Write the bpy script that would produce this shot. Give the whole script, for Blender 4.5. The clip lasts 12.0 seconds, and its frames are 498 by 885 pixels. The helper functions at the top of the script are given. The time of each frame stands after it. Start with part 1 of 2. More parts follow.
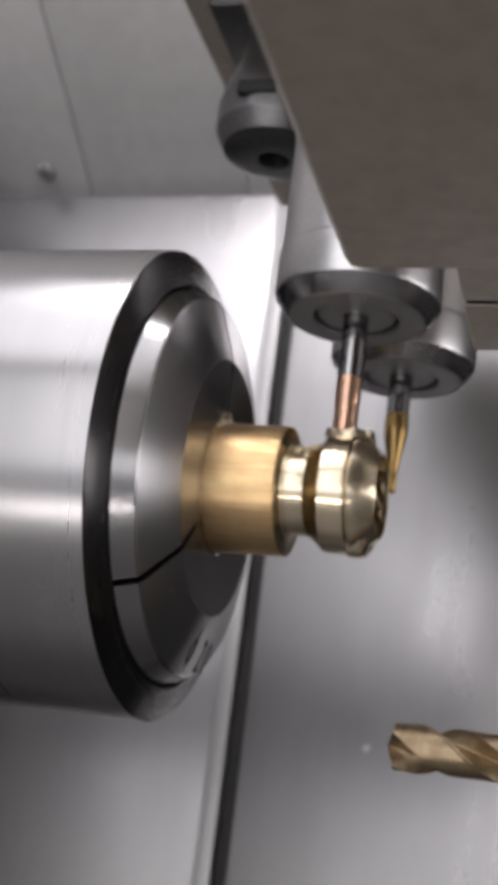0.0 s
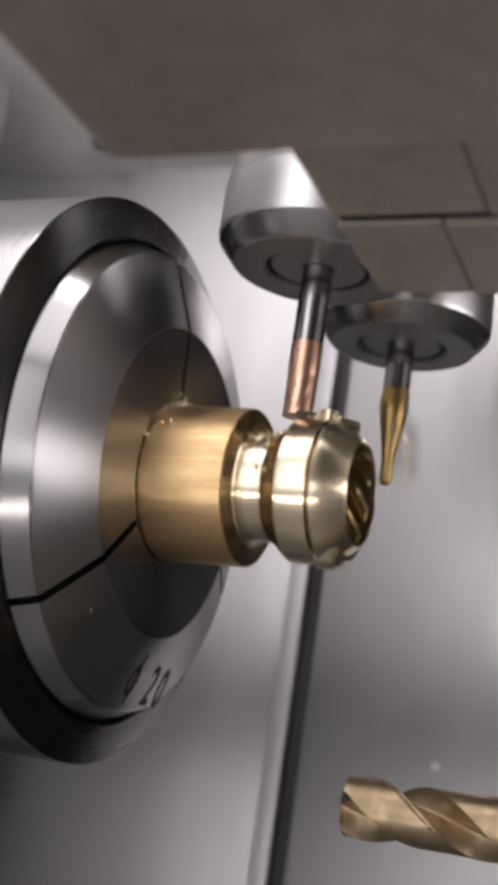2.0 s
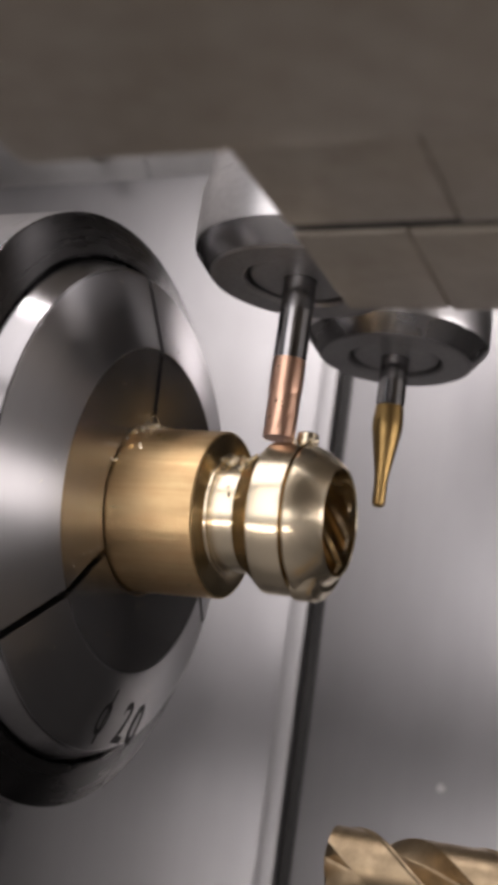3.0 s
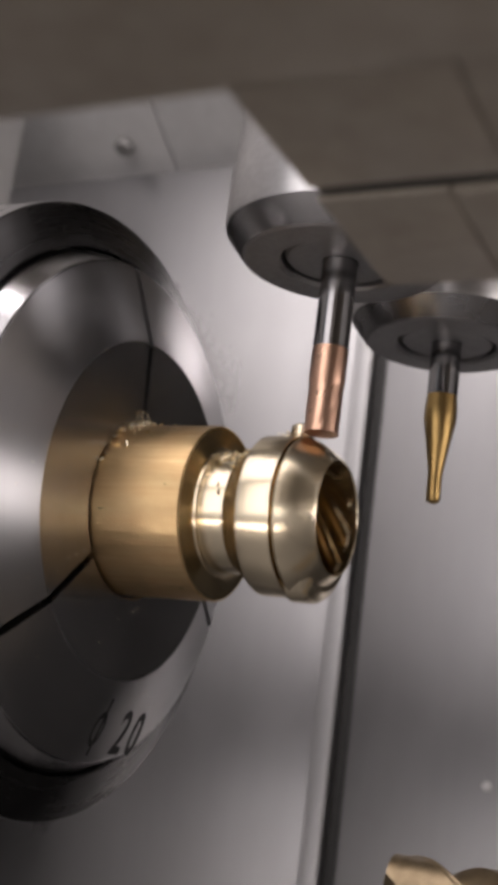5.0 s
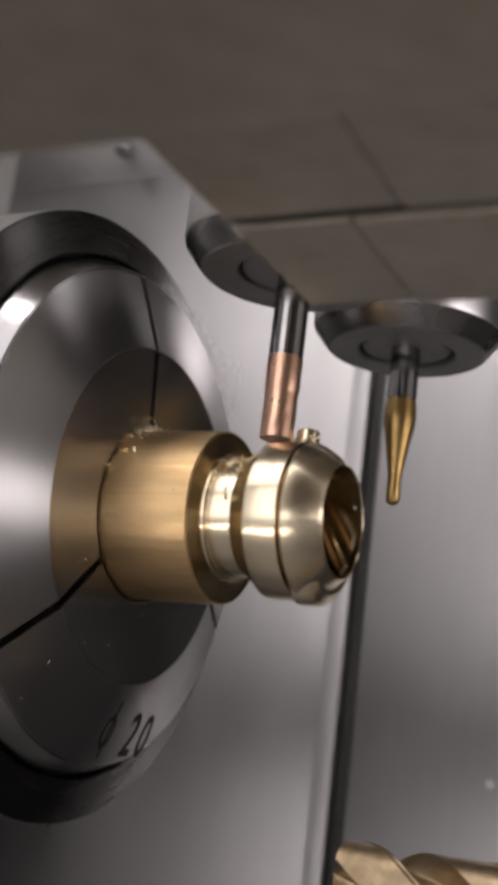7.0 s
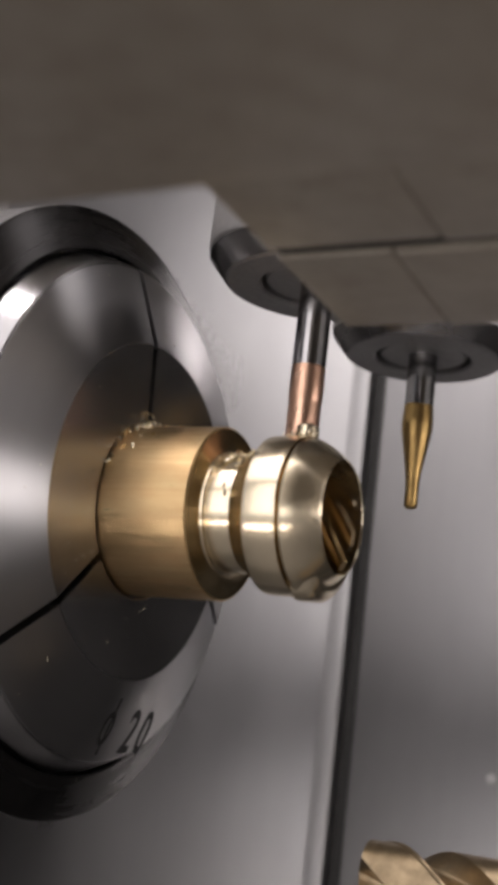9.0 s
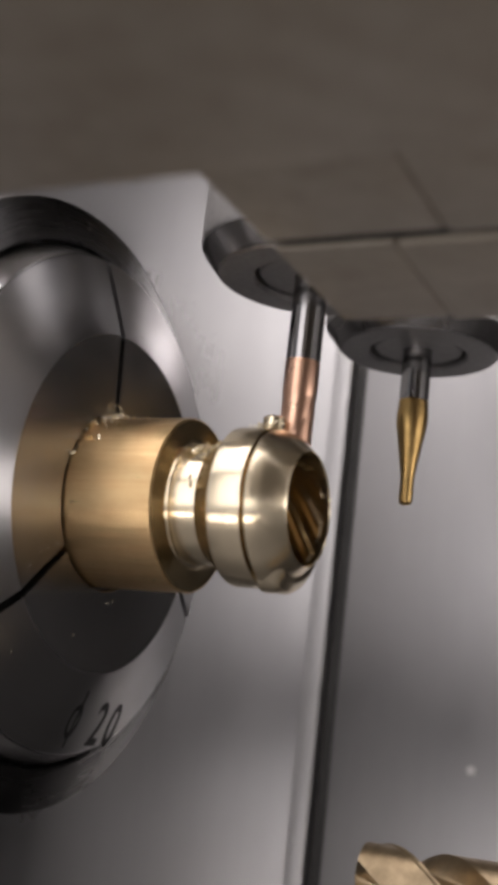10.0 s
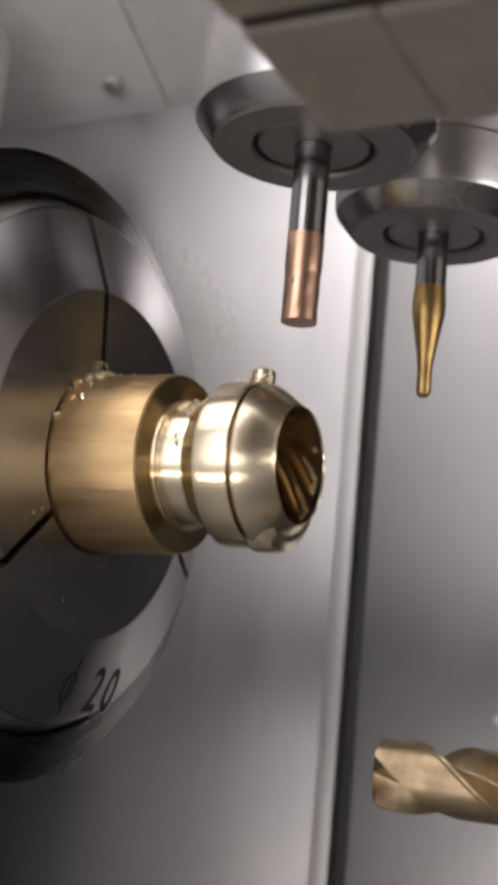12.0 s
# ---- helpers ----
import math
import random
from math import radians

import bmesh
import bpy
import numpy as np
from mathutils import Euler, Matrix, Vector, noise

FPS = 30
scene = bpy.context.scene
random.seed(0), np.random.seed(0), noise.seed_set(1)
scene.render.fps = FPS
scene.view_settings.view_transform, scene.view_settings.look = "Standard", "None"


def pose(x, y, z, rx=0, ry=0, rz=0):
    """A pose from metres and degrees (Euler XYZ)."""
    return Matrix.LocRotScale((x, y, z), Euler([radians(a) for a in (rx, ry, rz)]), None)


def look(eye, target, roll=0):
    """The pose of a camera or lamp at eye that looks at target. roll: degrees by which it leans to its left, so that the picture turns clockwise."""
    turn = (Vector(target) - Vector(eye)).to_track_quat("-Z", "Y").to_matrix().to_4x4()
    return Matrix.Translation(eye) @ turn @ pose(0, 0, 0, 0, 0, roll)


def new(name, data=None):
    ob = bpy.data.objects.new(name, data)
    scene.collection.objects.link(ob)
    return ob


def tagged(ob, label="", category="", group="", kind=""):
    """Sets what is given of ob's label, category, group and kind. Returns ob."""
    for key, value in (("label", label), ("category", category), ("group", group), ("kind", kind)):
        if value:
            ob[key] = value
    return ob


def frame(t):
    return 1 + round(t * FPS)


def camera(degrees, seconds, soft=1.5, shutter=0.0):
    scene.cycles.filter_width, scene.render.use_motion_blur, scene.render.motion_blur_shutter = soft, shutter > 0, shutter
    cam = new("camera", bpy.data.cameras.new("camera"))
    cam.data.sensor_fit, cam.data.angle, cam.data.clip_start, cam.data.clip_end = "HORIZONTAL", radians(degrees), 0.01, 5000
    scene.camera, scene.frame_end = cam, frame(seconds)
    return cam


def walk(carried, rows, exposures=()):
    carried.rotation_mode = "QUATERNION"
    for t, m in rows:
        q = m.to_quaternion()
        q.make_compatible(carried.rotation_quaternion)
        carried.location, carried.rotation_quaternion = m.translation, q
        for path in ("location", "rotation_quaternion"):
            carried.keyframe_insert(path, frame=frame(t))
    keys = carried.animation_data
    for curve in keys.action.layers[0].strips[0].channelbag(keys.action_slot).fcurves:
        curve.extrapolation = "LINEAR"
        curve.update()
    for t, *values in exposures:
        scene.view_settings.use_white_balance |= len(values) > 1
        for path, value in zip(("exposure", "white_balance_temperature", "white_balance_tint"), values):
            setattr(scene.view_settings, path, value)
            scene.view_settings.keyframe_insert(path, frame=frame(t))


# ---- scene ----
cam = camera(23.531, 12.0, soft=5.6, shutter=0.3)
cam.data.dof.use_dof = True
cam.data.dof.focus_distance = 0.132
cam.data.dof.aperture_fstop = 75
walk(cam, [
    (0, pose(0.05463, -0.17229, -0.04345, 105.961, -7.075, 14.463)),
    (0.5, pose(0.06026, -0.15844, -0.04105, 105.113, -7.938, 16.195)),
    (1, pose(0.06390, -0.14721, -0.03504, 104.214, -8.194, 18.194)),
    (1.5, pose(0.06698, -0.14000, -0.03296, 104.554, -7.973, 20.152)),
    (2, pose(0.06696, -0.13540, -0.03160, 104.457, -8.361, 20.788)),
    (2.5, pose(0.06832, -0.13326, -0.03043, 104.406, -8.406, 21.290)),
    (3, pose(0.06898, -0.12785, -0.02703, 104.646, -8.114, 21.720)),
    (5, pose(0.07304, -0.11891, -0.02434, 103.955, -7.189, 24.842)),
    (5.5, pose(0.07244, -0.11725, -0.02509, 104.117, -6.663, 24.610)),
    (6, pose(0.07415, -0.11849, -0.02266, 103.592, -6.727, 24.893)),
    (6.5, pose(0.07423, -0.12030, -0.02391, 103.782, -6.784, 25.246)),
    (7, pose(0.07295, -0.12073, -0.02416, 103.902, -6.798, 24.888)),
    (9, pose(0.07292, -0.12016, -0.02377, 103.589, -6.681, 24.977)),
    (9.5, pose(0.07422, -0.12088, -0.02347, 103.612, -6.597, 24.815)),
    (10, pose(0.07506, -0.11862, -0.02364, 103.350, -6.481, 24.509)),
    (10.5, pose(0.07764, -0.11386, -0.02253, 102.061, -5.995, 24.870)),
    (11, pose(0.07627, -0.11092, -0.02114, 100.897, -5.582, 25.201)),
    (11.5, pose(0.07707, -0.11260, -0.02221, 100.742, -5.419, 25.719)),
    (12, pose(0.07746, -0.11244, -0.02156, 100.770, -5.202, 26.506)),
], exposures=[(0, -0.05, 6450, 15), (0.5, 0.22, 6450, 15), (1.5, 0.26, 6500, 16), (2.2, 0.1, 6680, 17), (3.0, 0.06, 6740, 18), (5.0, -0.02, 6800, 18), (7.2, -0.02, 6800, 17), (10.5, 0.1, 6760, 16), (12, 0.24, 6720, 15)])

# ---- world and light ----
MM = 0.001
world = bpy.data.worlds.new("workshop")
scene.world = world
world.use_nodes = True
world.node_tree.nodes["Background"].inputs[0].default_value = (0.9, 0.95, 1.0, 1)
world.node_tree.nodes["Background"].inputs[1].default_value = 0.5


def area_lamp(name, eye, target, width, height, watts, colour):
    data = bpy.data.lights.new(name, "AREA")
    data.shape, data.size, data.size_y = "RECTANGLE", width, height
    data.energy, data.color = watts, colour
    ob = new(name, data)
    ob.matrix_world = look(eye, target)
    return ob


# the workshop's light through the open door and roof hatch, and the machine's strip work lamp
area_lamp("doorway_light", (0.03, -0.515, 0.12), (0.03, 0.0, 0.12), 0.56, 0.43, 1.35, (1.0, 0.98, 0.96))
area_lamp("roof_light", (-0.06, -0.25, 0.42), (-0.03, 0.0, 0.05), 0.50, 0.38, 1.25, (1.0, 0.98, 0.97))
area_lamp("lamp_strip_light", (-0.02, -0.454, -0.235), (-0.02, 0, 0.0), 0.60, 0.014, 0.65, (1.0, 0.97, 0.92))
# unseen overhead lamp, added to brighten the back wall
area_lamp("overhead_wall_fill", (0.10, -0.03, 0.325), (0.04, 0.19, 0.04), 0.4, 0.08, 2.2, (1.0, 0.98, 0.97))


# ---- materials ----
def node(nt, kind, **values):
    n = nt.nodes.new(kind)
    for key, value in values.items():
        n.inputs[key].default_value = value
    return n


def metal(name, base, rough, metallic=1.0, grain=(900, 900, 900), depth=0.03, patch=60.0, vary=0.18, turned=0.0, rough_vary=0.12, warm=None, rings=False):
    """A worn metal: grain at two scales, smudged roughness; turned: how far its gloss is drawn out across the turning marks round the x axis."""
    m = bpy.data.materials.new(name)
    m.use_nodes = True
    nt = m.node_tree
    b = nt.nodes["Principled BSDF"]
    b.inputs["Metallic"].default_value = metallic
    link = nt.links.new
    where = nt.nodes.new("ShaderNodeTexCoord")
    place = where.outputs["Object"]
    if rings:
        sep = nt.nodes.new("ShaderNodeSeparateXYZ")
        link(place, sep.inputs[0])
        yy = nt.nodes.new("ShaderNodeCombineXYZ")
        link(sep.outputs[1], yy.inputs[1]), link(sep.outputs[2], yy.inputs[2])
        far = nt.nodes.new("ShaderNodeVectorMath")
        far.operation = "LENGTH"
        link(yy.outputs[0], far.inputs[0])
        ring = nt.nodes.new("ShaderNodeCombineXYZ")
        link(sep.outputs[0], ring.inputs[0]), link(far.outputs["Value"], ring.inputs[1])
        fine_place = ring.outputs[0]
    else:
        fine_place = place
    scaled = nt.nodes.new("ShaderNodeVectorMath")
    scaled.operation = "MULTIPLY"
    scaled.inputs[1].default_value = grain
    link(fine_place, scaled.inputs[0])
    fine = node(nt, "ShaderNodeTexNoise", Scale=1.0, Detail=4.0, Roughness=0.6)
    link(scaled.outputs[0], fine.inputs["Vector"])
    broad = node(nt, "ShaderNodeTexNoise", Scale=patch, Detail=5.0, Roughness=0.6)
    link(place, broad.inputs["Vector"])
    both = nt.nodes.new("ShaderNodeMath")
    both.operation = "ADD"
    link(fine.outputs["Fac"], both.inputs[0]), link(broad.outputs["Fac"], both.inputs[1])
    ramp = nt.nodes.new("ShaderNodeMapRange")
    ramp.inputs["From Min"].default_value, ramp.inputs["From Max"].default_value = 0.65, 1.35
    link(both.outputs[0], ramp.inputs["Value"])
    mix = nt.nodes.new("ShaderNodeMix")
    mix.data_type = "RGBA"
    second = warm or tuple(c * (1 - vary) for c in base)
    mix.inputs["A"].default_value = (*[min(1, c * (1 + vary * 0.4)) for c in base], 1)
    mix.inputs["B"].default_value = (*second, 1)
    link(ramp.outputs["Result"], mix.inputs["Factor"])
    link(mix.outputs["Result"], b.inputs["Base Color"])
    rr = nt.nodes.new("ShaderNodeMapRange")
    rr.inputs["To Min"].default_value, rr.inputs["To Max"].default_value = max(0.04, rough - rough_vary * 0.5), rough + rough_vary
    rr.inputs["From Min"].default_value, rr.inputs["From Max"].default_value = 0.6, 1.4
    link(both.outputs[0], rr.inputs["Value"])
    link(rr.outputs["Result"], b.inputs["Roughness"])
    if depth >= 0.001:
        bump = node(nt, "ShaderNodeBump", Strength=depth, Distance=0.0002)
        link(fine.outputs["Fac"], bump.inputs["Height"])
        link(bump.outputs[0], b.inputs["Normal"])
    if turned:
        b.inputs["Anisotropic"].default_value = turned
        round_x = nt.nodes.new("ShaderNodeVectorMath")
        round_x.operation = "CROSS_PRODUCT"
        round_x.inputs[1].default_value = (1, 0, 0)
        link(place, round_x.inputs[0])
        shape_of = nt.nodes.new("ShaderNodeNewGeometry")
        across = nt.nodes.new("ShaderNodeVectorMath")
        across.operation = "CROSS_PRODUCT"
        link(round_x.outputs[0], across.inputs[0]), link(shape_of.outputs["Normal"], across.inputs[1])
        link(across.outputs[0], b.inputs["Tangent"])
    return m


WALL = metal("brushed_steel_sheet", (0.37, 0.365, 0.37), 0.28, 1.0, (60, 60, 8), 0.002, 18.0, 0.1, rough_vary=0.1)
FOLD = metal("bright_folded_steel", (0.43, 0.425, 0.43), 0.40, 1.0, (260, 260, 12), 0.04, 9.0, 0.12)
DARK_GAP = metal("dark_gap_fill", (0.02, 0.019, 0.018), 0.6, 0.0, (300, 300, 300), 0.1, 30.0, 0.3)
PANEL = metal("light_grey_enamel", (0.62, 0.615, 0.61), 0.45, 0.0, (120, 120, 120), 0.04, 6.0, 0.12)
PANEL_LIGHT = metal("pale_grey_enamel", (0.72, 0.715, 0.71), 0.45, 0.0, (120, 120, 120), 0.04, 6.0, 0.1)
CABINET = metal("grey_painted_sheet", (0.24, 0.235, 0.23), 0.5, 0.1, (120, 120, 120), 0.05, 6.0, 0.15)
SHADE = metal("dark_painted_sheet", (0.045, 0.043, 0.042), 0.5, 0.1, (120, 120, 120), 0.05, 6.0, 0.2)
CAP = metal("ground_steel", (0.40, 0.395, 0.40), 0.28, 1.0, (600, 900, 900), 0.006, 30.0, 0.06, rough_vary=0.05, turned=0.5, rings=True)
CAP_FACE = metal("blackened_steel", (0.075, 0.073, 0.073), 0.24, 1.0, (500, 700, 1), 0.0003, 60.0, 0.2, turned=0.5, rings=True)
COLLET = metal("hardened_collet_steel", (0.36, 0.356, 0.36), 0.29, 1.0, (400, 500, 1), 0.0002, 60.0, 0.05, rough_vary=0.01, turned=0.68, rings=True)
COLLET_FACE = metal("faced_collet_steel", (0.40, 0.395, 0.40), 0.23, 1.0, (200, 300, 1), 0.0004, 140.0, 0.08, rough_vary=0.04, turned=0.8, rings=True)
COLLET_BAND = metal("ground_collet_band", (0.30, 0.296, 0.30), 0.24, 1.0, (400, 700, 1), 0.0003, 90.0, 0.1, rough_vary=0.02, turned=0.6, rings=True)
BAR = metal("drawn_brass", (0.72, 0.54, 0.28), 0.32, 1.0, (90, 1500, 1500), 0.18, 220.0, 0.2, rough_vary=0.22, warm=(0.62, 0.39, 0.20))
TURNED = metal("turned_brass", (0.80, 0.69, 0.51), 0.25, 1.0, (1500, 1500, 1), 0.0, 160.0, 0.04, rough_vary=0.025, turned=0.5, rings=True)
# darker copy of the turned brass: dark reflections are put into the colour
SHADED_BRASS = metal("reflection_darkened_brass", (0.55, 0.42, 0.24), 0.2, 1.0, (2600, 2600, 1), 0.001, 200.0, 0.15, rough_vary=0.06, rings=True)
BORE = metal("bored_brass", (0.70, 0.58, 0.40), 0.2, 1.0, (900, 900, 900), 0.05, 200.0, 0.15)
CARBIDE = metal("polished_carbide", (0.34, 0.335, 0.34), 0.13, 1.0, (2500, 2500, 200), 0.03, 120.0, 0.12)
COPPER = metal("copper_coloured_coating", (0.74, 0.46, 0.33), 0.29, 1.0, (2200, 2200, 700), 0.08, 300.0, 0.2)
GOLD = metal("golden_bronze_coating", (0.50, 0.33, 0.13), 0.3, 1.0, (2200, 2200, 500), 0.06, 250.0, 0.27)
NUT = metal("satin_steel", (0.60, 0.595, 0.60), 0.3, 1.0, (900, 900, 1600), 0.05, 70.0, 0.14)
# darker than the nut: the bevel's dark reflections are put into the colour
NUT_RIM = metal("nut_edge_dark_reflection", (0.36, 0.355, 0.36), 0.26, 1.0, (60, 60, 60), 0.002, 40.0, 0.08, rough_vary=0.03)
BLACK_STEEL = metal("blackened_holder_steel", (0.2, 0.198, 0.2), 0.35, 1.0, (900, 900, 1600), 0.04, 70.0, 0.25)
NUT_FACE = metal("matt_steel_face", (0.38, 0.375, 0.38), 0.45, 1.0, (1500, 1500, 900), 0.06, 90.0, 0.15)
HOUSING = metal("brown_grey_enamel", (0.37, 0.335, 0.285), 0.34, 0.3, (400, 400, 400), 0.03, 24.0, 0.2, warm=(0.30, 0.255, 0.21))
DRILL = metal("bronze_cobalt_steel", (0.36, 0.275, 0.175), 0.36, 1.0, (700, 700, 700), 0.2, 320.0, 0.35, rough_vary=0.2)
# black of the engraving, also used to colour shade into deep recesses
ENGRAVING_AND_SHADE = metal("engraving_and_recess_shade", (0.012, 0.012, 0.012), 0.6, 0.0, (3000, 3000, 3000), 0.1, 300.0, 0.2)
CHIP = metal("bright_brass_chip", (0.90, 0.80, 0.60), 0.22, 1.0, (3000, 3000, 3000), 0.1, 500.0, 0.15)
SIDE_GLASS = bpy.data.materials.new("bright_diffuser")
SIDE_GLASS.use_nodes = True
SIDE_GLASS.node_tree.nodes["Principled BSDF"].inputs["Emission Color"].default_value = (1, 0.98, 0.96, 1)
SIDE_GLASS.node_tree.nodes["Principled BSDF"].inputs["Emission Strength"].default_value = 3.2
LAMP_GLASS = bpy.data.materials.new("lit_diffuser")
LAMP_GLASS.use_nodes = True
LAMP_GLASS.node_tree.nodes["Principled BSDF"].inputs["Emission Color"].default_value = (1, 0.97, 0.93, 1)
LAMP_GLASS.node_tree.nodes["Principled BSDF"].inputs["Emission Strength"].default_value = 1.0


# ---- builders (millimetres) ----
def part(name, bm, material, parent=None, label="", sharp=24, smooth=True):
    """Links a bmesh drawn in millimetres as one mesh object."""
    for v in bm.verts:
        v.co *= MM
    bmesh.ops.recalc_face_normals(bm, faces=bm.faces)
    mesh = bpy.data.meshes.new(name)
    bm.to_mesh(mesh)
    bm.free()
    if smooth:
        mesh.shade_smooth()
        mesh.set_sharp_from_angle(angle=radians(sharp))
    mesh.materials.append(material)
    ob = new(name, mesh)
    if parent:
        ob.parent = parent
    if label:
        ob["label"] = label
    return ob


def thing(name, label, category, group="", kind=""):
    ob = new(name)
    ob.empty_display_size = 0.005
    return tagged(ob, label, category, group, kind)


def lathe(profile, axis="x", segments=96, start=0.0, end=360.0, gap=0.0, closed=False, bm=None, at=(0, 0, 0), shape=None, caps=True):
    """Turns a profile of (along, radius) round an axis. gap: half the width of a parallel saw cut at both ends of the arc."""
    bm = bm or bmesh.new()
    full = abs(end - start) >= 359.9
    rings = []
    for along, radius in profile:
        ring = []
        trim = math.degrees(math.asin(min(0.99, gap / radius))) if gap and radius > 0 else 0
        count = segments if full else segments + 1
        for i in range(count):
            a = radians(start + trim + (end - start - 2 * trim) * i / segments)
            c, s = radius * math.cos(a), radius * math.sin(a)
            p = Vector((along, c, s)) if axis == "x" else Vector((c, s, along))
            if shape:
                p = shape(p)
            ring.append(bm.verts.new(p + Vector(at)))
        rings.append(ring)
    pairs = list(zip(rings, rings[1:])) + ([(rings[-1], rings[0])] if closed else [])
    for a, b in pairs:
        n = len(a)
        for i in range(n if full else n - 1):
            j = (i + 1) % n
            bm.faces.new((a[i], a[j], b[j], b[i]))
    if not full and closed:
        bm.faces.new([r[0] for r in rings])
        bm.faces.new([r[-1] for r in reversed(rings)])
    if full and not closed and caps:
        for ring, (_, radius) in ((rings[0], profile[0]), (rings[-1], profile[-1])):
            if radius > 0:
                bm.faces.new(ring)
    return bm


def box(x0, x1, y0, y1, z0, z1, bevel=0.0, bm=None):
    bm = bm or bmesh.new()
    before = set(bm.verts)
    vs = [bm.verts.new((x, y, z)) for x in (x0, x1) for y in (y0, y1) for z in (z0, z1)]
    for f in ((0, 1, 3, 2), (4, 6, 7, 5), (0, 4, 5, 1), (2, 3, 7, 6), (0, 2, 6, 4), (1, 5, 7, 3)):
        bm.faces.new([vs[i] for i in f])
    if bevel:
        made = [e for e in bm.edges if e.verts[0] not in before]
        bmesh.ops.bevel(bm, geom=made, offset=bevel, segments=3, affect="EDGES", profile=0.6)
    return bm


# ---- the machine's cabinet ----
def cabinet():
    def sheet(name, bm, material, label, parent=None):
        ob = part(name, bm, material, parent, label)
        if not parent:
            tagged(ob, label, "wall", kind="structure")
        return ob

    sheet("wall_back_left", box(-360, -51.6, 206, 212, -260, 163, 0.8), WALL, "brushed steel back wall of the machine cabinet")
    sheet("wall_back_right", box(-46.9, 320, 205.4, 211, -260, 163, 0.8), WALL, "brushed steel back wall panel beside a dark joint")
    fold = bmesh.new()
    for x0, x1, y in ((-57.4, -51.9, 205.3),):
        box(x0, x1, y, 205.95, -260, 162, 0.25, fold)
    tagged(part("trim_fold", fold, FOLD), "bright folded steel edge beside the wall joint", "trim", kind="structure")
    tagged(part("trim_joint", box(-51.55, -46.95, 209.5, 212, -260, 162.4), DARK_GAP), "dark vertical joint between two wall panels", "joint", kind="structure")

    # the sloping panels above the back wall
    def slope(name, x0, x1, lift, material, label):
        bm = box(x0, x1, 0, 4, 0, 210, 0.8)
        bmesh.ops.rotate(bm, verts=bm.verts, matrix=Matrix.Rotation(radians(60), 3, "X"))
        bmesh.ops.translate(bm, verts=bm.verts, vec=(0, 208 - lift, 162.4 + lift * 0.4))
        return sheet(name, bm, material, label)

    slope("wall_slope_left", -360, -131.6, 0, PANEL, "sloping grey panel above the back wall")
    slope("wall_slope_strip", -130.9, -69, 0.8, PANEL, "sloping grey strip above the back wall")
    slope("wall_slope_right", -68.3, 320, 0.2, PANEL_LIGHT, "paler sloping grey panel above the back wall")
    tagged(part("ceiling", box(-360, 320, -60, 30, 340, 346), SHADE), "dark painted cabinet roof with an open hatch", "ceiling", kind="structure")
    tagged(part("floor", box(-360, 320, -520, 212, -266, -260), CABINET), "grey painted chip tray floor", "floor", kind="structure")
    sheet("wall_right", box(320, 326, -520, 212, -260, 424), CABINET, "grey painted side wall of the cabinet")
    sheet("wall_left", box(-366, -360, -520, 212, -260, 424), CABINET, "grey painted side wall of the cabinet")
    front = bmesh.new()
    for x0, x1, z0, z1 in ((-360, 320, 340, 424), (-351.9, 311.9, -260, -198), (-360, -352, -260, 339.9), (312, 320, -260, 339.9)):
        box(x0, x1, -526, -520, z0, z1, 0, front)
    sheet("wall_front", front, CABINET, "grey frame of the open cabinet door")
    # unseen block, added so the collet and bar face reflect dark
    sheet("wall_dark_blocker", box(75, 319, 128, 204, -259, 150, 4), SHADE, "unseen dark block added to darken reflections in the collet and bar face")
    # headstock behind the chuck
    tagged(part("wall_headstock", box(-240, -160, -140, 160, -260, 170, 6), CABINET), "grey painted headstock of the lathe", "headstock", kind="structure")


def wall_screw(x, y, z, r, tilt, material):
    bm = lathe([(0, r), (-0.35 * r, r), (-0.7 * r, r * 0.72), (-0.72 * r, r * 0.35), (-0.4 * r, r * 0.3)], "z", 24)
    bmesh.ops.rotate(bm, verts=bm.verts, matrix=Matrix.Rotation(radians(-90 + tilt), 3, "X"))
    ob = part("screw", bm, material)
    ob.location = (x * MM, y * MM, z * MM)
    return tagged(ob, "small round-headed steel screw on the wall panel", "screw", "wall screws")


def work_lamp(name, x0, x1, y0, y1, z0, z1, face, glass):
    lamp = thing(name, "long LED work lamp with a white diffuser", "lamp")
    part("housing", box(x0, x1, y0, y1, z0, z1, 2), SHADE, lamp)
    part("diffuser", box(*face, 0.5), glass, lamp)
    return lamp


# ---- chuck, collet and bar ----
SLOTS = (98.5, 220.5, 339)


def chuck():
    ob = thing("collet_chuck", "ground steel collet chuck with a blackened front face", "chuck")
    part("sleeve", lathe([(-160, 36.3), (-40, 36.3), (-7.5, 36.45), (-7.2, 36.4)], segments=160), CAP, ob, "bright ground steel sleeve")
    part("nose_ring", lathe([(-7.18, 36.4), (-7.0, 36.3), (-6.85, 36.05), (-5.55, 31.5), (-5.6, 31.2), (-6.1, 31.05), (-30, 31.03), (-30, 36.0)], segments=160, closed=True), CAP_FACE, ob, "blackened steel bevelled front ring")
    return ob


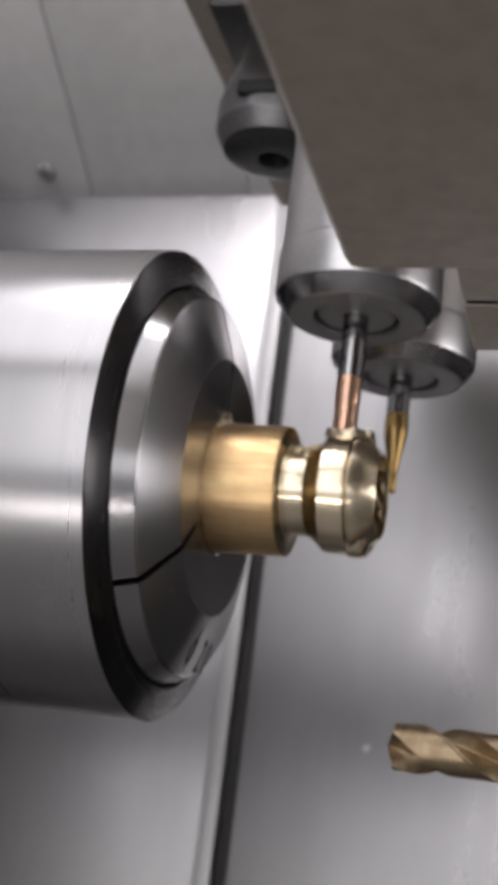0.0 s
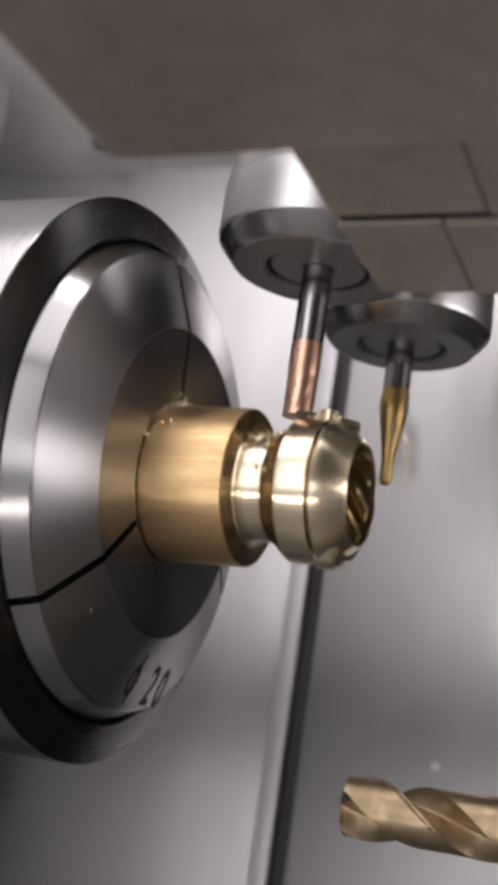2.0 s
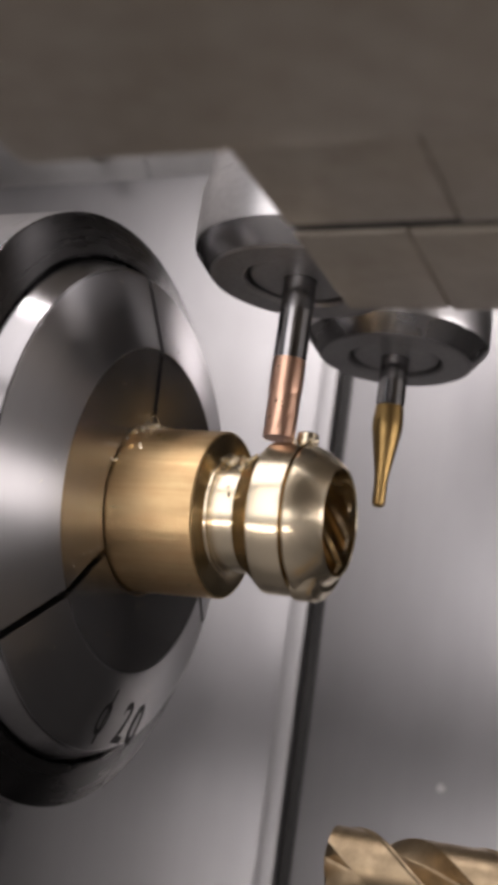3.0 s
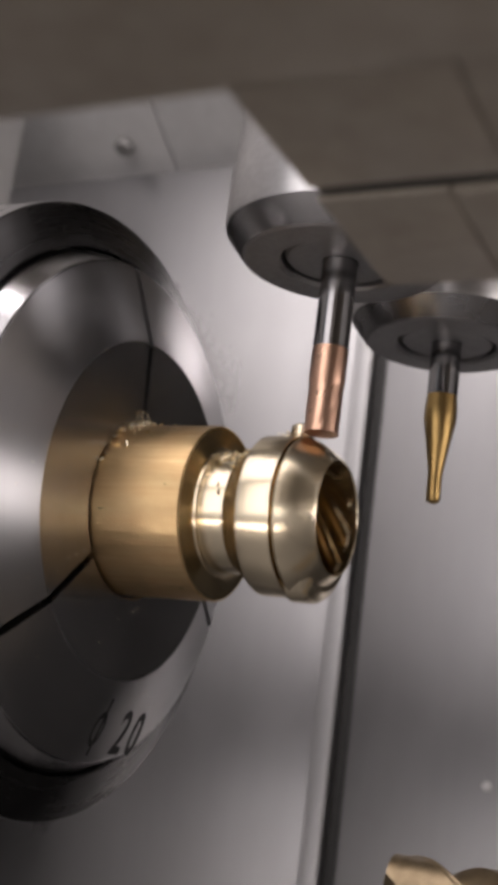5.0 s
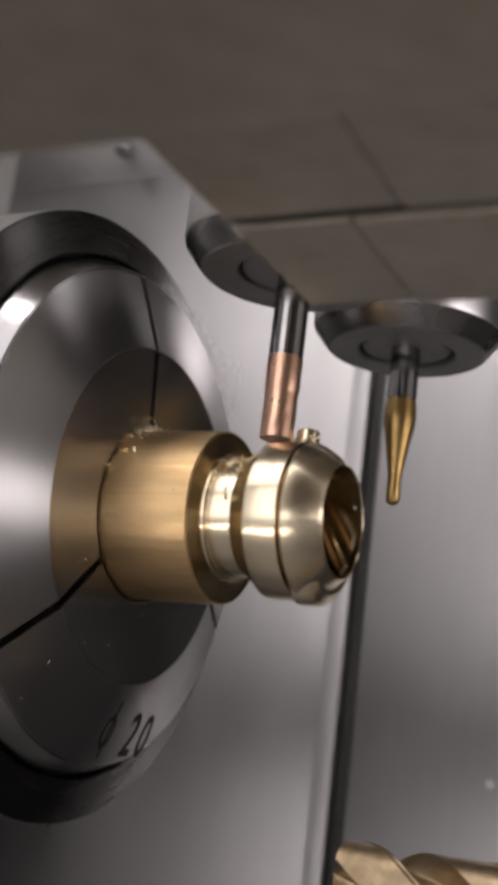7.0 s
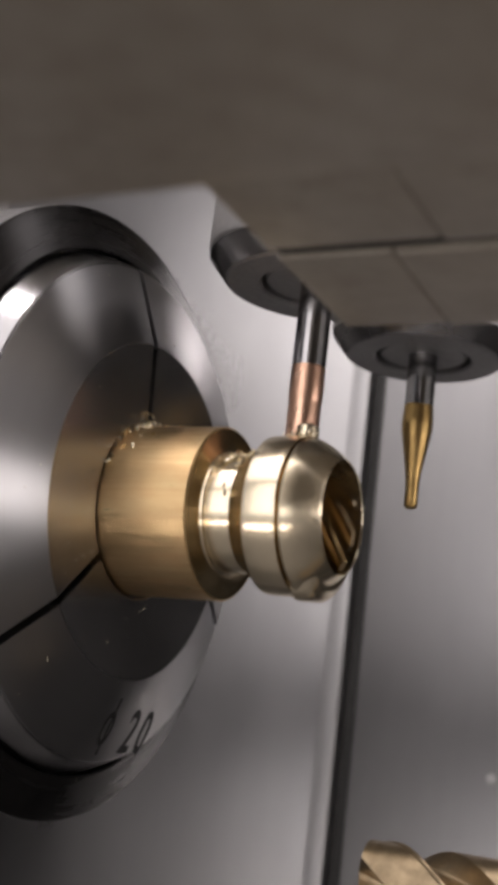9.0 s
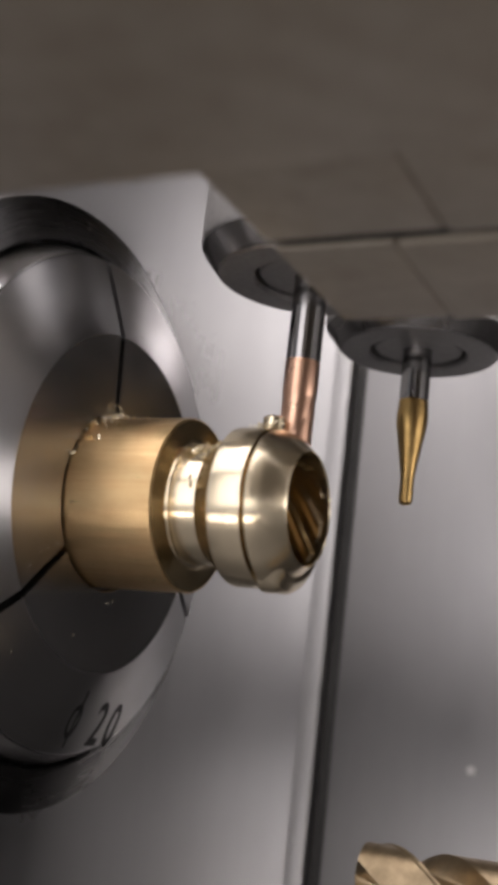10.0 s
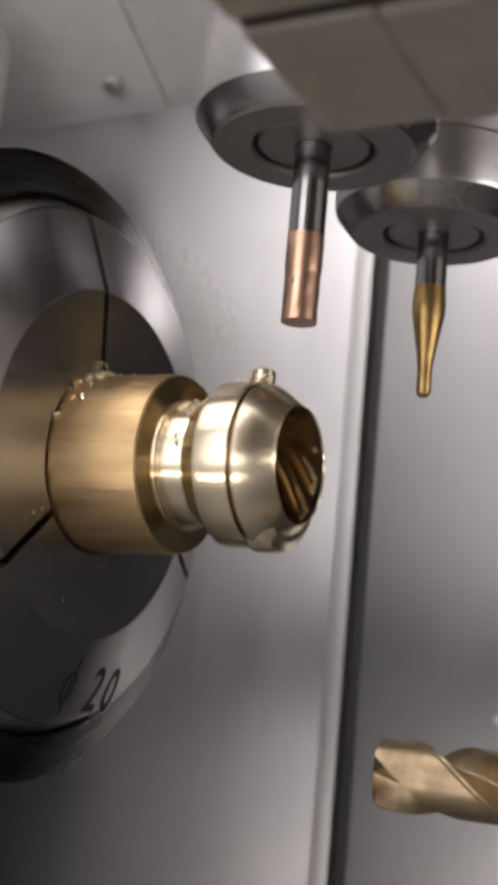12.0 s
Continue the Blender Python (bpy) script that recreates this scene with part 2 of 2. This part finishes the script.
def collet():
    ob = thing("collet", "three-jaw slotted steel collet engraved with its bore size", "collet")
    for i in range(3):
        a0, a1 = SLOTS[i], SLOTS[(i + 1) % 3] + (360 if i == 2 else 0)
        jaw = part("jaw", lathe([(-30, 10.02), (-1.2, 10.02), (-1.2, 19.8), (0.28, 19.8), (0.32, 19.95), (0.24, 20.2), (-2.35, 28.85), (-2.58, 29.2), (-3.1, 29.35), (-30, 29.35)],
                                segments=56, start=a0, end=a1, gap=0.5, closed=True), COLLET, ob)
        part("jaw_face", lathe([(-1.19, 10.3), (-0.1, 10.34), (0.02, 10.5), (0.3, 19.7), (0.3, 19.79), (-1.19, 19.79)],
                               segments=56, start=a0, end=a1, gap=0.5, closed=True), COLLET_FACE, jaw, "faced steel pad round the bore")
        part("band", lathe([(-2.6, 29.22), (-2.75, 29.45), (-6.0, 30.85), (-6.3, 30.95), (-24, 30.95), (-24, 29.4), (-3.12, 29.4)],
                           segments=56, start=a0, end=a1, gap=0.5, closed=True), COLLET_BAND, jaw, "bright ground bevel")
    # black ring paints the shade deep in the saw slots
    part("slot_bottom", lathe([(-31, 10.1), (-26, 10.1), (-26, 28.8), (-31, 28.8)], closed=True), ENGRAVING_AND_SHADE, ob)
    # the engraved bore size on the cone of the lowest jaw
    def on_cone(bm):
        for v in bm.verts:
            y, z = v.co.x, v.co.y
            v.co = Vector((0.24 - (math.hypot(y, z) - 20.2) * 0.299 + 0.04, y, z))
        part("engraving", bm, ENGRAVING_AND_SHADE, ob, "black engraved character")

    for text, u0, wide in (("O", -0.9, 0.55), ("2", 4.9, 0.75), ("0", 8.6, 0.75)):
        curve = bpy.data.curves.new("text", "FONT")
        curve.offset = 0.13
        curve.body, curve.size = text, 7.2 if text != "O" else 5.4
        temp = new("text", curve)
        bpy.context.view_layer.update()
        mesh = bpy.data.meshes.new_from_object(temp.evaluated_get(bpy.context.evaluated_depsgraph_get()))
        bpy.data.objects.remove(temp)
        bm = bmesh.new()
        bm.from_mesh(mesh)
        bmesh.ops.triangulate(bm, faces=bm.faces)
        bmesh.ops.subdivide_edges(bm, edges=[e for e in bm.edges if e.calc_length() > 1.2], cuts=2)
        for v in bm.verts:
            h = v.co.y + (0.7 if text == "O" else 0)
            v.co = Vector((v.co.x * wide + u0 + 0.14 * h, -27.9 + h, 0))
        on_cone(bm)
    stroke = bmesh.new()
    for i in range(6):
        h = -0.5 + 6.6 * i / 5
        for du in (0.0, 0.42):
            stroke.verts.new((0.35 + du + 0.14 * h, -27.9 + h, 0))
    stroke.verts.ensure_lookup_table()
    for i in range(5):
        stroke.faces.new([stroke.verts[k] for k in (2 * i, 2 * i + 1, 2 * i + 3, 2 * i + 2)])
    on_cone(stroke)
    return ob


def brass_work():
    ob = thing("brass_workpiece", "brass bar turned to a neck and a bored ball end", "workpiece")
    part("bar", lathe([(-28, 9.98), (10.85, 9.98), (11.0, 9.85), (11.0, 7.6)], segments=128), BAR, ob, "dull golden drawn brass bar")

    def flat(p):
        # the flat milled round the pin
        if p.x > 16.9 and p.z > 8.95:
            p.z = 8.95
        return p

    part("bar_face", lathe([(11.02, 9.75), (11.04, 7.7), (11.25, 7.15), (11.5, 7.05), (11.6, 6.7)], segments=128, caps=False), SHADED_BRASS, ob)
    part("neck", lathe([(11.05, 7.2), (11.55, 7.1), (11.65, 6.75), (14.4, 6.7), (14.55, 6.65)], segments=128, caps=False), TURNED, ob)
    part("shoulder", lathe([(14.55, 6.65), (14.75, 6.7), (15.2, 7.0), (16.9, 8.6), (17.1, 8.78)], segments=128, caps=False), SHADED_BRASS, ob)
    part("band", lathe([(17.1, 8.78), (17.2, 8.9), (17.5, 8.94), (20.75, 8.94), (20.95, 8.88), (21.0, 8.8)], segments=192, shape=flat, caps=False), TURNED, ob)
    part("step", lathe([(21.0, 8.8), (21.03, 8.2), (21.3, 8.2), (21.32, 8.65)], segments=192, shape=flat, caps=False), SHADED_BRASS, ob)
    dome = [(21.32, 8.65), (21.36, 8.72)] + [(21.0 + 4.3 * s, 8.95 - 0.75 * s - 1.85 * s * s) for s in [i / 14 for i in range(2, 15)]]
    dome += [(25.33, 6.3), (25.1, 6.2)]
    part("dome", lathe(dome, segments=192, shape=flat, caps=False), TURNED, ob)

    # bore with twisted ridges
    bore = bmesh.new()
    rows = []
    for i in range(49):
        x = 25.15 - 15.0 * i / 48
        ring = []
        for k in range(144):
            a = 2 * math.pi * k / 144
            phase = (9 * a + x * 2.4) % (2 * math.pi)
            ridge = max(0.0, math.cos(phase)) ** 0.6
            r = 6.2 - ((0.03 + 0.33 * max(0.0, math.cos(a + 0.8))) * ridge if i > 2 else 0)
            ring.append(bore.verts.new((x, r * math.cos(a), r * math.sin(a))))
        rows.append(ring)
    for a, b in zip(rows, rows[1:]):
        for k in range(144):
            bore.faces.new((a[k], a[k - 1], b[k - 1], b[k]))
    bore.faces.new(rows[-1])
    part("bore", bore, BORE, ob, "bored hole with bright twisted ridges")
    part("pin", lathe([(7.5, 1.42), (9.0, 1.35), (10.25, 1.3), (10.4, 1.15)], "z", 40, at=(20.0, 0, 0)), TURNED, ob, "small round pin standing on a milled flat")
    def runs_out(p):
        # the lug rises gently out of the dome on one side
        a = math.degrees(math.atan2(p.z, p.y)) % 360
        k = min(1.0, max(0.0, (a - 240) / 26))
        k = k * k * (3 - 2 * k)
        u = min(1.0, max(0.0, (p.x - 21.0) / 4.3))
        r = math.hypot(p.y, p.z)
        low = min(r, 7.9 if u < 0.12 else 8.65 - 0.75 * u - 1.85 * u * u)
        f = (low + (r - low) * k) / r
        return Vector((p.x, p.y * f, p.z * f))

    part("lug", lathe([(21.05, 7.9), (21.05, 9.4), (23.0, 9.4), (23.5, 9.1), (24.1, 8.1), (24.1, 6.7)], segments=40, start=240, end=322, closed=True, shape=runs_out), TURNED, ob, "uncut raised lug")
    return ob


def offcuts():
    """What the cutter takes away round the pin: one curved plate a sector."""
    made = []
    for a0, a1, gone in ((-30, 30, 1.38), (-90, -30, 1.62), (-150, -90, 1.86), (150, 210, 2.04), (90, 150, 2.2), (30, 90, 2.42)):
        bm = bmesh.new()
        low, high = [], []
        for i in range(7):
            a = radians(a0 + 0.5 + (a1 - a0 - 1) * i / 6)
            far = 4.3 if math.cos(a) < 0.1 else min(4.3, 3.2 / max(0.2, math.cos(a)))
            rows = [(1.5 + (far - 1.5) * k / 4) for k in range(5)]
            places = [(20.0 + q * math.cos(a), q * math.sin(a)) for q in rows]
            low.append([bm.verts.new((x, y, min(8.97, math.sqrt(8.97 ** 2 - y * y)))) for x, y in places])
            high.append([bm.verts.new((x, y, max(8.99, math.sqrt(9.93 ** 2 - y * y)))) for x, y in places])
        for i in range(6):
            for k in range(4):
                bm.faces.new((high[i][k], high[i + 1][k], high[i + 1][k + 1], high[i][k + 1]))
                bm.faces.new((low[i][k], low[i][k + 1], low[i + 1][k + 1], low[i + 1][k]))
            for k in (0, 4):
                bm.faces.new((low[i][k], low[i + 1][k], high[i + 1][k], high[i][k]))
        for i in (0, 6):
            for k in range(4):
                bm.faces.new((low[i][k], high[i][k], high[i][k + 1], low[i][k + 1]))
        ob = part("brass_offcut", bm, TURNED)
        tagged(ob, "small curved brass offcut milled from round the pin", "offcut", "milled offcuts")
        made.append((ob, gone, radians((a0 + a1) / 2)))
    return made


def crumbs(name, count, spot, label, size):
    """Fine chips lying where they fell."""
    bm = bmesh.new()
    for _ in range(count):
        p = Vector(spot())
        s = size * random.uniform(0.5, 1.5)
        m = Matrix.Translation(p) @ Euler([random.uniform(0, 6.3) for _ in range(3)]).to_matrix().to_4x4() @ Matrix.Diagonal((s * random.uniform(0.9, 2.4), s, s, 1))
        curl = random.uniform(0.4, 1.6)
        ring = []
        for k in range(4):
            u = (k / 3 - 0.5)
            up = 0.5 * curl * (0.25 - u * u)
            ring.append([bm.verts.new(m @ Vector((u, w, up + d))) for w, d in ((-0.3, 0), (0.3, 0), (0.3, 0.16), (-0.3, 0.16))])
        for q0, q1 in zip(ring, ring[1:]):
            for k in range(4):
                bm.faces.new((q0[k], q0[(k + 1) % 4], q1[(k + 1) % 4], q1[k]))
        bm.faces.new(ring[0]), bm.faces.new(ring[-1])
    return tagged(part(name, bm, CHIP, sharp=20), label, "metal chips", kind="stuff")


def all_crumbs():
    def on_bar():
        a, x = radians(random.gauss(92, 22)), abs(random.gauss(0, 1.5)) + 0.15
        return (x, 10.1 * math.cos(a), 10.1 * math.sin(a))

    def at_root():
        a = radians(random.uniform(70, 165))
        if random.random() < 0.45:
            a, r = radians(random.gauss(101, 4)), 10.2 + abs(random.gauss(0, 0.7))
            return (random.uniform(0.1, 0.9), r * math.cos(a), r * math.sin(a))
        return (random.uniform(0.1, 0.4), 10.25 * math.cos(a), 10.25 * math.sin(a))

    def in_neck():
        a = radians(random.gauss(118, 20))
        x = random.uniform(11.3, 15.2)
        r = 6.85 + max(0, x - 14.7) * 0.9
        return (x, r * math.cos(a), r * math.sin(a))

    def on_face():
        a, r = radians(random.uniform(60, 300)), random.uniform(11, 28)
        return (0.06 + (r - 10.5) * 0.03 if r < 20.0 else 0.27 - (r - 20.2) * 0.299, r * math.cos(a), r * math.sin(a))

    def on_ring():
        a = radians(random.gauss(118, 10))
        return (-6.3, 31.2 * math.cos(a), 31.2 * math.sin(a))

    def by_pin():
        a = random.uniform(3.6, 5.6)
        r = random.uniform(1.5, 3.4)
        return (20.6 + r * math.cos(a), r * math.sin(a), 9.02)

    crumbs("chips_on_bar", 90, on_bar, "fine bright brass chips lying on the bar", 0.28)
    crumbs("chips_at_collet", 80, at_root, "fine brass chips caught where the bar leaves the collet", 0.3)
    crumbs("chips_in_neck", 110, in_neck, "fine brass chips lying in the turned neck", 0.3)
    crumbs("chips_on_collet", 70, on_face, "specks of brass stuck to the oily collet face", 0.13)
    crumbs("chips_on_ring", 12, on_ring, "specks of brass lying on the chuck's front ring", 0.3)
    crumbs("chips_by_pin", 16, by_pin, "curled brass chips beside the milled pin", 0.28)


# ---- what rides on the tool slide; places are from the foot of the copper-coloured cutter ----
BACK = (2.5, 34.3)


def spindle_nut(head, x, y, z):
    nut = part("collet_nut", lathe([(100, 13.2), (30, 13.2), (29.5, 13.5), (23.0, 13.5), (22.4, 13.3)], "z", 72, at=(x, y, z)), NUT, head, "satin steel collet nut")
    part("nut_rim", lathe([(22.38, 13.28), (20.2, 11.6), (19.8, 11.2), (21.5, 10.9), (23, 12.5)], "z", 72, closed=True, at=(x, y, z)), NUT_RIM, nut, "bevelled edge coloured darker for its dark reflections")
    part("nut_face", lathe([(19.85, 11.15), (19.6, 10.8), (19.6, 7.1), (20.0, 6.8), (23, 6.8), (23, 11)], "z", 72, closed=True, at=(x, y, z)), NUT_FACE, nut)
    part("tool_collet", lathe([(30, 6.3), (20.4, 6.3), (20.1, 6.0), (20.1, 2.1), (30, 2.1)], "z", 48, closed=True, at=(x, y, z)), NUT_FACE, nut)
    # black ring paints the shade in the groove round the tool collet
    part("gap", lathe([(22.4, 6.9), (22.4, 6.2), (22.9, 6.2), (22.9, 6.9)], "z", 48, closed=True, at=(x, y, z)), ENGRAVING_AND_SHADE, nut)


def milling_head():
    head = thing("milling_head", "brown-grey milling head with two steel collet nuts", "milling head")
    spindle_nut(head, 0, 0, 0)
    spindle_nut(head, *BACK, 2.6)
    part("head_block", box(-48, 150, -40, 110, 98, 170, 3), HOUSING, head)
    # housing in front of the spindles, in plates with open seams
    for y0, y1, split in ((-60.0, -47.4, 31.5), (-77.0, -61.2, 35.0)):
        part("housing_plate", box(23.7, split, y0, y1, -3.5, 97, 0.4), HOUSING, head)
        part("housing_plate", box(split + 0.05, 160, y0, y1, -3.7, 97, 0.4), HOUSING, head)
    # near-black strip stands in for the shade inside the open seam
    part("seam_shade_strip", box(24.0, 159, -61.18, -60.02, -3.2, 90), DARK_GAP, head)
    part("housing_front", box(14.8, 160, -230, -77.6, -8.0, 97, 1.6), HOUSING, head)
    # dark holder beside the rear spindle
    holder = part("side_holder", lathe([(112, 8.5), (90, 9.0), (84, 11.2), (79, 12.4), (74, 12.2), (70.5, 10.4), (69, 7), (69, 3.2), (73, 3.0)], "z", 56, at=(-25.8, 28, -3.8)), BLACK_STEEL, head, "dark round side holder")
    # black box paints the dark hollow of the socket
    part("socket", box(-31.3, -23.3, 15.0, 18.5, 72.7, 75.7, 0.8), ENGRAVING_AND_SHADE, holder)
    part("neck_block", box(-43, -14, 20, 44, 97, 130, 3), BLACK_STEEL, holder)
    return head


def copper_cutter():
    ob = thing("end_mill", "carbide end mill with a copper-coloured coated tip", "end mill", "milling cutters")
    part("shank", lathe([(29, 2.0), (9.75, 2.0)], "z", 40), CARBIDE, ob, "polished dark carbide shank")
    part("collar", lathe([(9.74, 2.0), (9.6, 2.03), (6.0, 2.03), (5.4, 1.95)], "z", 40), COPPER, ob)
    bm = bmesh.new()
    rings = []
    for i in range(25):
        z = 5.4 * (1 - i / 24)
        ring = []
        for k in range(64):
            a = 2 * math.pi * k / 64
            dip = 0.13 * max(0.0, math.cos(4 * (a - z * 0.32))) ** 3
            fade = min(1.0, (5.4 - z) / 1.6)
            r = 1.93 - 0.32 * dip * fade
            ring.append(bm.verts.new((r * math.cos(a), r * math.sin(a), z)))
        rings.append(ring)
    for a, b in zip(rings, rings[1:]):
        for k in range(64):
            bm.faces.new((a[k], a[k - 1], b[k - 1], b[k]))
    bm.faces.new(rings[-1])
    part("cutting_end", bm, COPPER, ob, "fluted copper-coloured cutting end")
    return ob


def golden_cutter():
    ob = thing("ball_nose_mill", "slender ball-nosed mill with a golden coated tip", "end mill", "milling cutters")
    part("shank", lathe([(34, 2.05), (15.0, 2.05)], "z", 40), CARBIDE, ob, "polished dark carbide shank")
    part("tip", lathe([(14.98, 2.05), (12.9, 2.2), (11.6, 2.2), (9.0, 1.75), (6.0, 1.25), (4.4, 1.02), (3.2, 0.95), (0.8, 0.98), (0.3, 0.85), (0.05, 0.5), (0, 0)], "z", 40), GOLD, ob, "golden tapered tip")
    return ob


def twist_drill():
    ob = thing("twist_drill", "bronze-coloured twist drill pointing at the chuck", "drill bit")
    R, pitch = 3.55, 27.0
    outline = []
    for k in range(72):
        a = 2 * math.pi * k / 72
        h = a % math.pi
        if h < 1.75:
            r = R if h < 0.16 else R * 0.955
        else:
            q = (h - 1.75) / (math.pi - 1.75)
            r = R * (1 - 0.66 * math.sin(math.pi * q) ** 0.75)
        outline.append((a, r))
    bm = bmesh.new()
    rows = []
    for i in range(0, 121):
        x = 70.0 * i / 120
        ring = []
        for a, r in outline:
            tip = max(0.0, r * 0.34 - x)
            aa = a + 2 * math.pi * x / pitch + 0.6
            ring.append(bm.verts.new((x + tip, r * math.cos(aa), r * math.sin(aa))))
        rows.append(ring)
    for a, b in zip(rows, rows[1:]):
        for k in range(72):
            bm.faces.new((a[k], a[k - 1], b[k - 1], b[k]))
    c = bm.verts.new((0.1, 0, 0))
    for k in range(72):
        bm.faces.new((rows[0][k], rows[0][k - 1], c))
    part("fluted_body", bm, DRILL, ob, sharp=28)
    part("shank", lathe([(70, 3.3), (110, 3.3)], segments=40), DRILL, ob)
    part("drill_holder", lathe([(95, 3.4), (95, 12), (97, 14), (140, 14)], segments=48), NUT, ob)
    return ob


cabinet()
wall_screw(-6.8, 205.4, -28.4, 1.2, 0, PANEL_LIGHT)
wall_screw(-146, 193.8, 167.5, 3.4, 60, CABINET)
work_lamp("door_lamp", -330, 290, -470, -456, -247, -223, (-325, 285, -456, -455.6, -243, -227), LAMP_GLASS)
# side lamp is unseen, added where the collet cone's bright streak calls for one
work_lamp("side_lamp", 302, 319.5, -190, 100, -10, 60, (300.5, 302, -185, 95, -5, 55), SIDE_GLASS)
chuck()
collet()
brass_work()
OFFCUTS = offcuts()
all_crumbs()
HEAD = milling_head()
CUTTER = copper_cutter()
BALL_MILL = golden_cutter()
TWIST = twist_drill()


# ---- what moves ----
def motions():
    slide = [
        (0, 17.89, 3.16, 10.01), (0.1, 19.98, 3.49, 10.11), (0.2, 22.04, 2.81, 10.12), (0.3, 23.53, 1.27, 10.07),
        (0.4, 24.09, -0.76, 10.00), (0.5, 23.38, -2.85, 9.91), (0.6, 21.10, -3.83, 9.76), (0.7, 18.54, -3.46, 9.72),
        (0.8, 16.52, -1.83, 9.77), (0.9, 15.71, 0.40, 9.87), (1, 16.11, 2.35, 9.92), (1.1, 17.95, 3.53, 9.91),
        (1.2, 20.13, 3.69, 9.82), (1.3, 22.08, 2.87, 9.64), (1.4, 23.39, 1.34, 9.41), (1.5, 23.76, -0.52, 9.15),
        (1.6, 22.72, -2.13, 9.08), (1.7, 20.89, -3.03, 9.07), (1.8, 18.70, -2.93, 9.14), (1.9, 16.75, -1.79, 9.29),
        (2, 15.61, 0.10, 9.51), (2.1, 15.90, 2.01, 9.57), (2.2, 17.34, 3.47, 9.59), (2.3, 19.47, 3.95, 9.50),
        (2.4, 21.80, 3.15, 9.30), (2.5, 23.36, 1.24, 9.03), (2.6, 23.42, -0.77, 8.92), (2.7, 22.36, -2.35, 8.87),
        (2.8, 20.51, -3.14, 8.89), (2.9, 18.60, -2.90, 9.01), (3, 17.02, -1.85, 9.18), (3.1, 16.22, -0.39, 9.29),
        (3.2, 16.20, 0.99, 9.38), (3.4, 17.47, 2.88, 9.48), (3.6, 19.84, 3.65, 9.48), (3.8, 21.92, 3.26, 9.37),
        (4, 23.27, 2.25, 9.24), (4.2, 24.09, 0.84, 9.09), (4.4, 24.29, -0.44, 8.96), (4.6, 24.15, -1.40, 8.86),
        (4.8, 23.76, -2.26, 8.78), (5, 23.38, -2.77, 8.72), (5.2, 22.98, -3.17, 8.65), (5.4, 22.50, -3.45, 8.58),
        (5.6, 21.84, -3.62, 8.57), (5.8, 21.03, -3.67, 8.59), (6, 20.21, -3.59, 8.62), (6.2, 19.55, -3.36, 8.67),
        (6.4, 18.91, -3.03, 8.75), (6.6, 18.19, -2.59, 8.83), (6.8, 17.39, -2.07, 8.90), (7, 16.71, -1.50, 8.98),
        (7.2, 16.41, -0.92, 8.97), (7.6, 16.11, 0.27, 8.95), (8, 16.22, 1.43, 8.92), (8.4, 16.65, 2.37, 8.88),
        (8.8, 17.36, 3.07, 8.80), (9, 17.79, 3.30, 8.76), (9.2, 18.55, 3.47, 8.78), (9.4, 19.33, 3.52, 8.80),
        (9.6, 20.06, 3.48, 8.69), (9.8, 20.71, 3.31, 8.45), (10, 21.35, 3.04, 8.16), (10.2, 21.93, 2.62, 8.37),
        (10.4, 22.45, 2.09, 8.57), (10.6, 22.85, 1.50, 8.68), (10.8, 23.15, 0.90, 8.68), (11, 23.32, 0.25, 8.69),
        (11.2, 23.63, -0.45, 8.65), (11.4, 23.81, -1.15, 8.62), (11.6, 23.94, -1.60, 8.84), (11.65, 23.99, -1.66, 8.89),
        (11.7, 24.03, -1.71, 9.03), (11.8, 24.24, -1.48, 13.99), (11.9, 24.23, -1.39, 15.48), (12, 24.23, -1.28, 15.25),
    ]
    for n, (ob, gone, a) in enumerate(OFFCUTS):
        c, s = 0.12 * math.cos(a) + 0.1, 0.12 * math.sin(a) + 0.06
        walk(ob, [(0, pose(0, 0, 0)), (gone, pose(0, 0, 0)), (gone + 0.1, pose(c * 0.25, s * 0.25, 0.012, 20, 15, 10)),
                  (gone + 0.2, pose(c * 0.55, s * 0.55, -0.06, 50, 30, 20)), (gone + 0.4, pose(c, s, -0.2685, 0, 0, 30)), (12, pose(c, s, -0.2685, 0, 0, 30))])
    for ob, (dx, dy, dz) in ((HEAD, (0, 0, 0)), (CUTTER, (0, 0, 0)), (BALL_MILL, (BACK[0], BACK[1], 0.2)), (TWIST, (10.5, 3.8, -45.5))):
        walk(ob, [(t, pose((x + dx) * MM, (y + dy) * MM, (z + dz) * MM)) for t, x, y, z in slide])


motions()
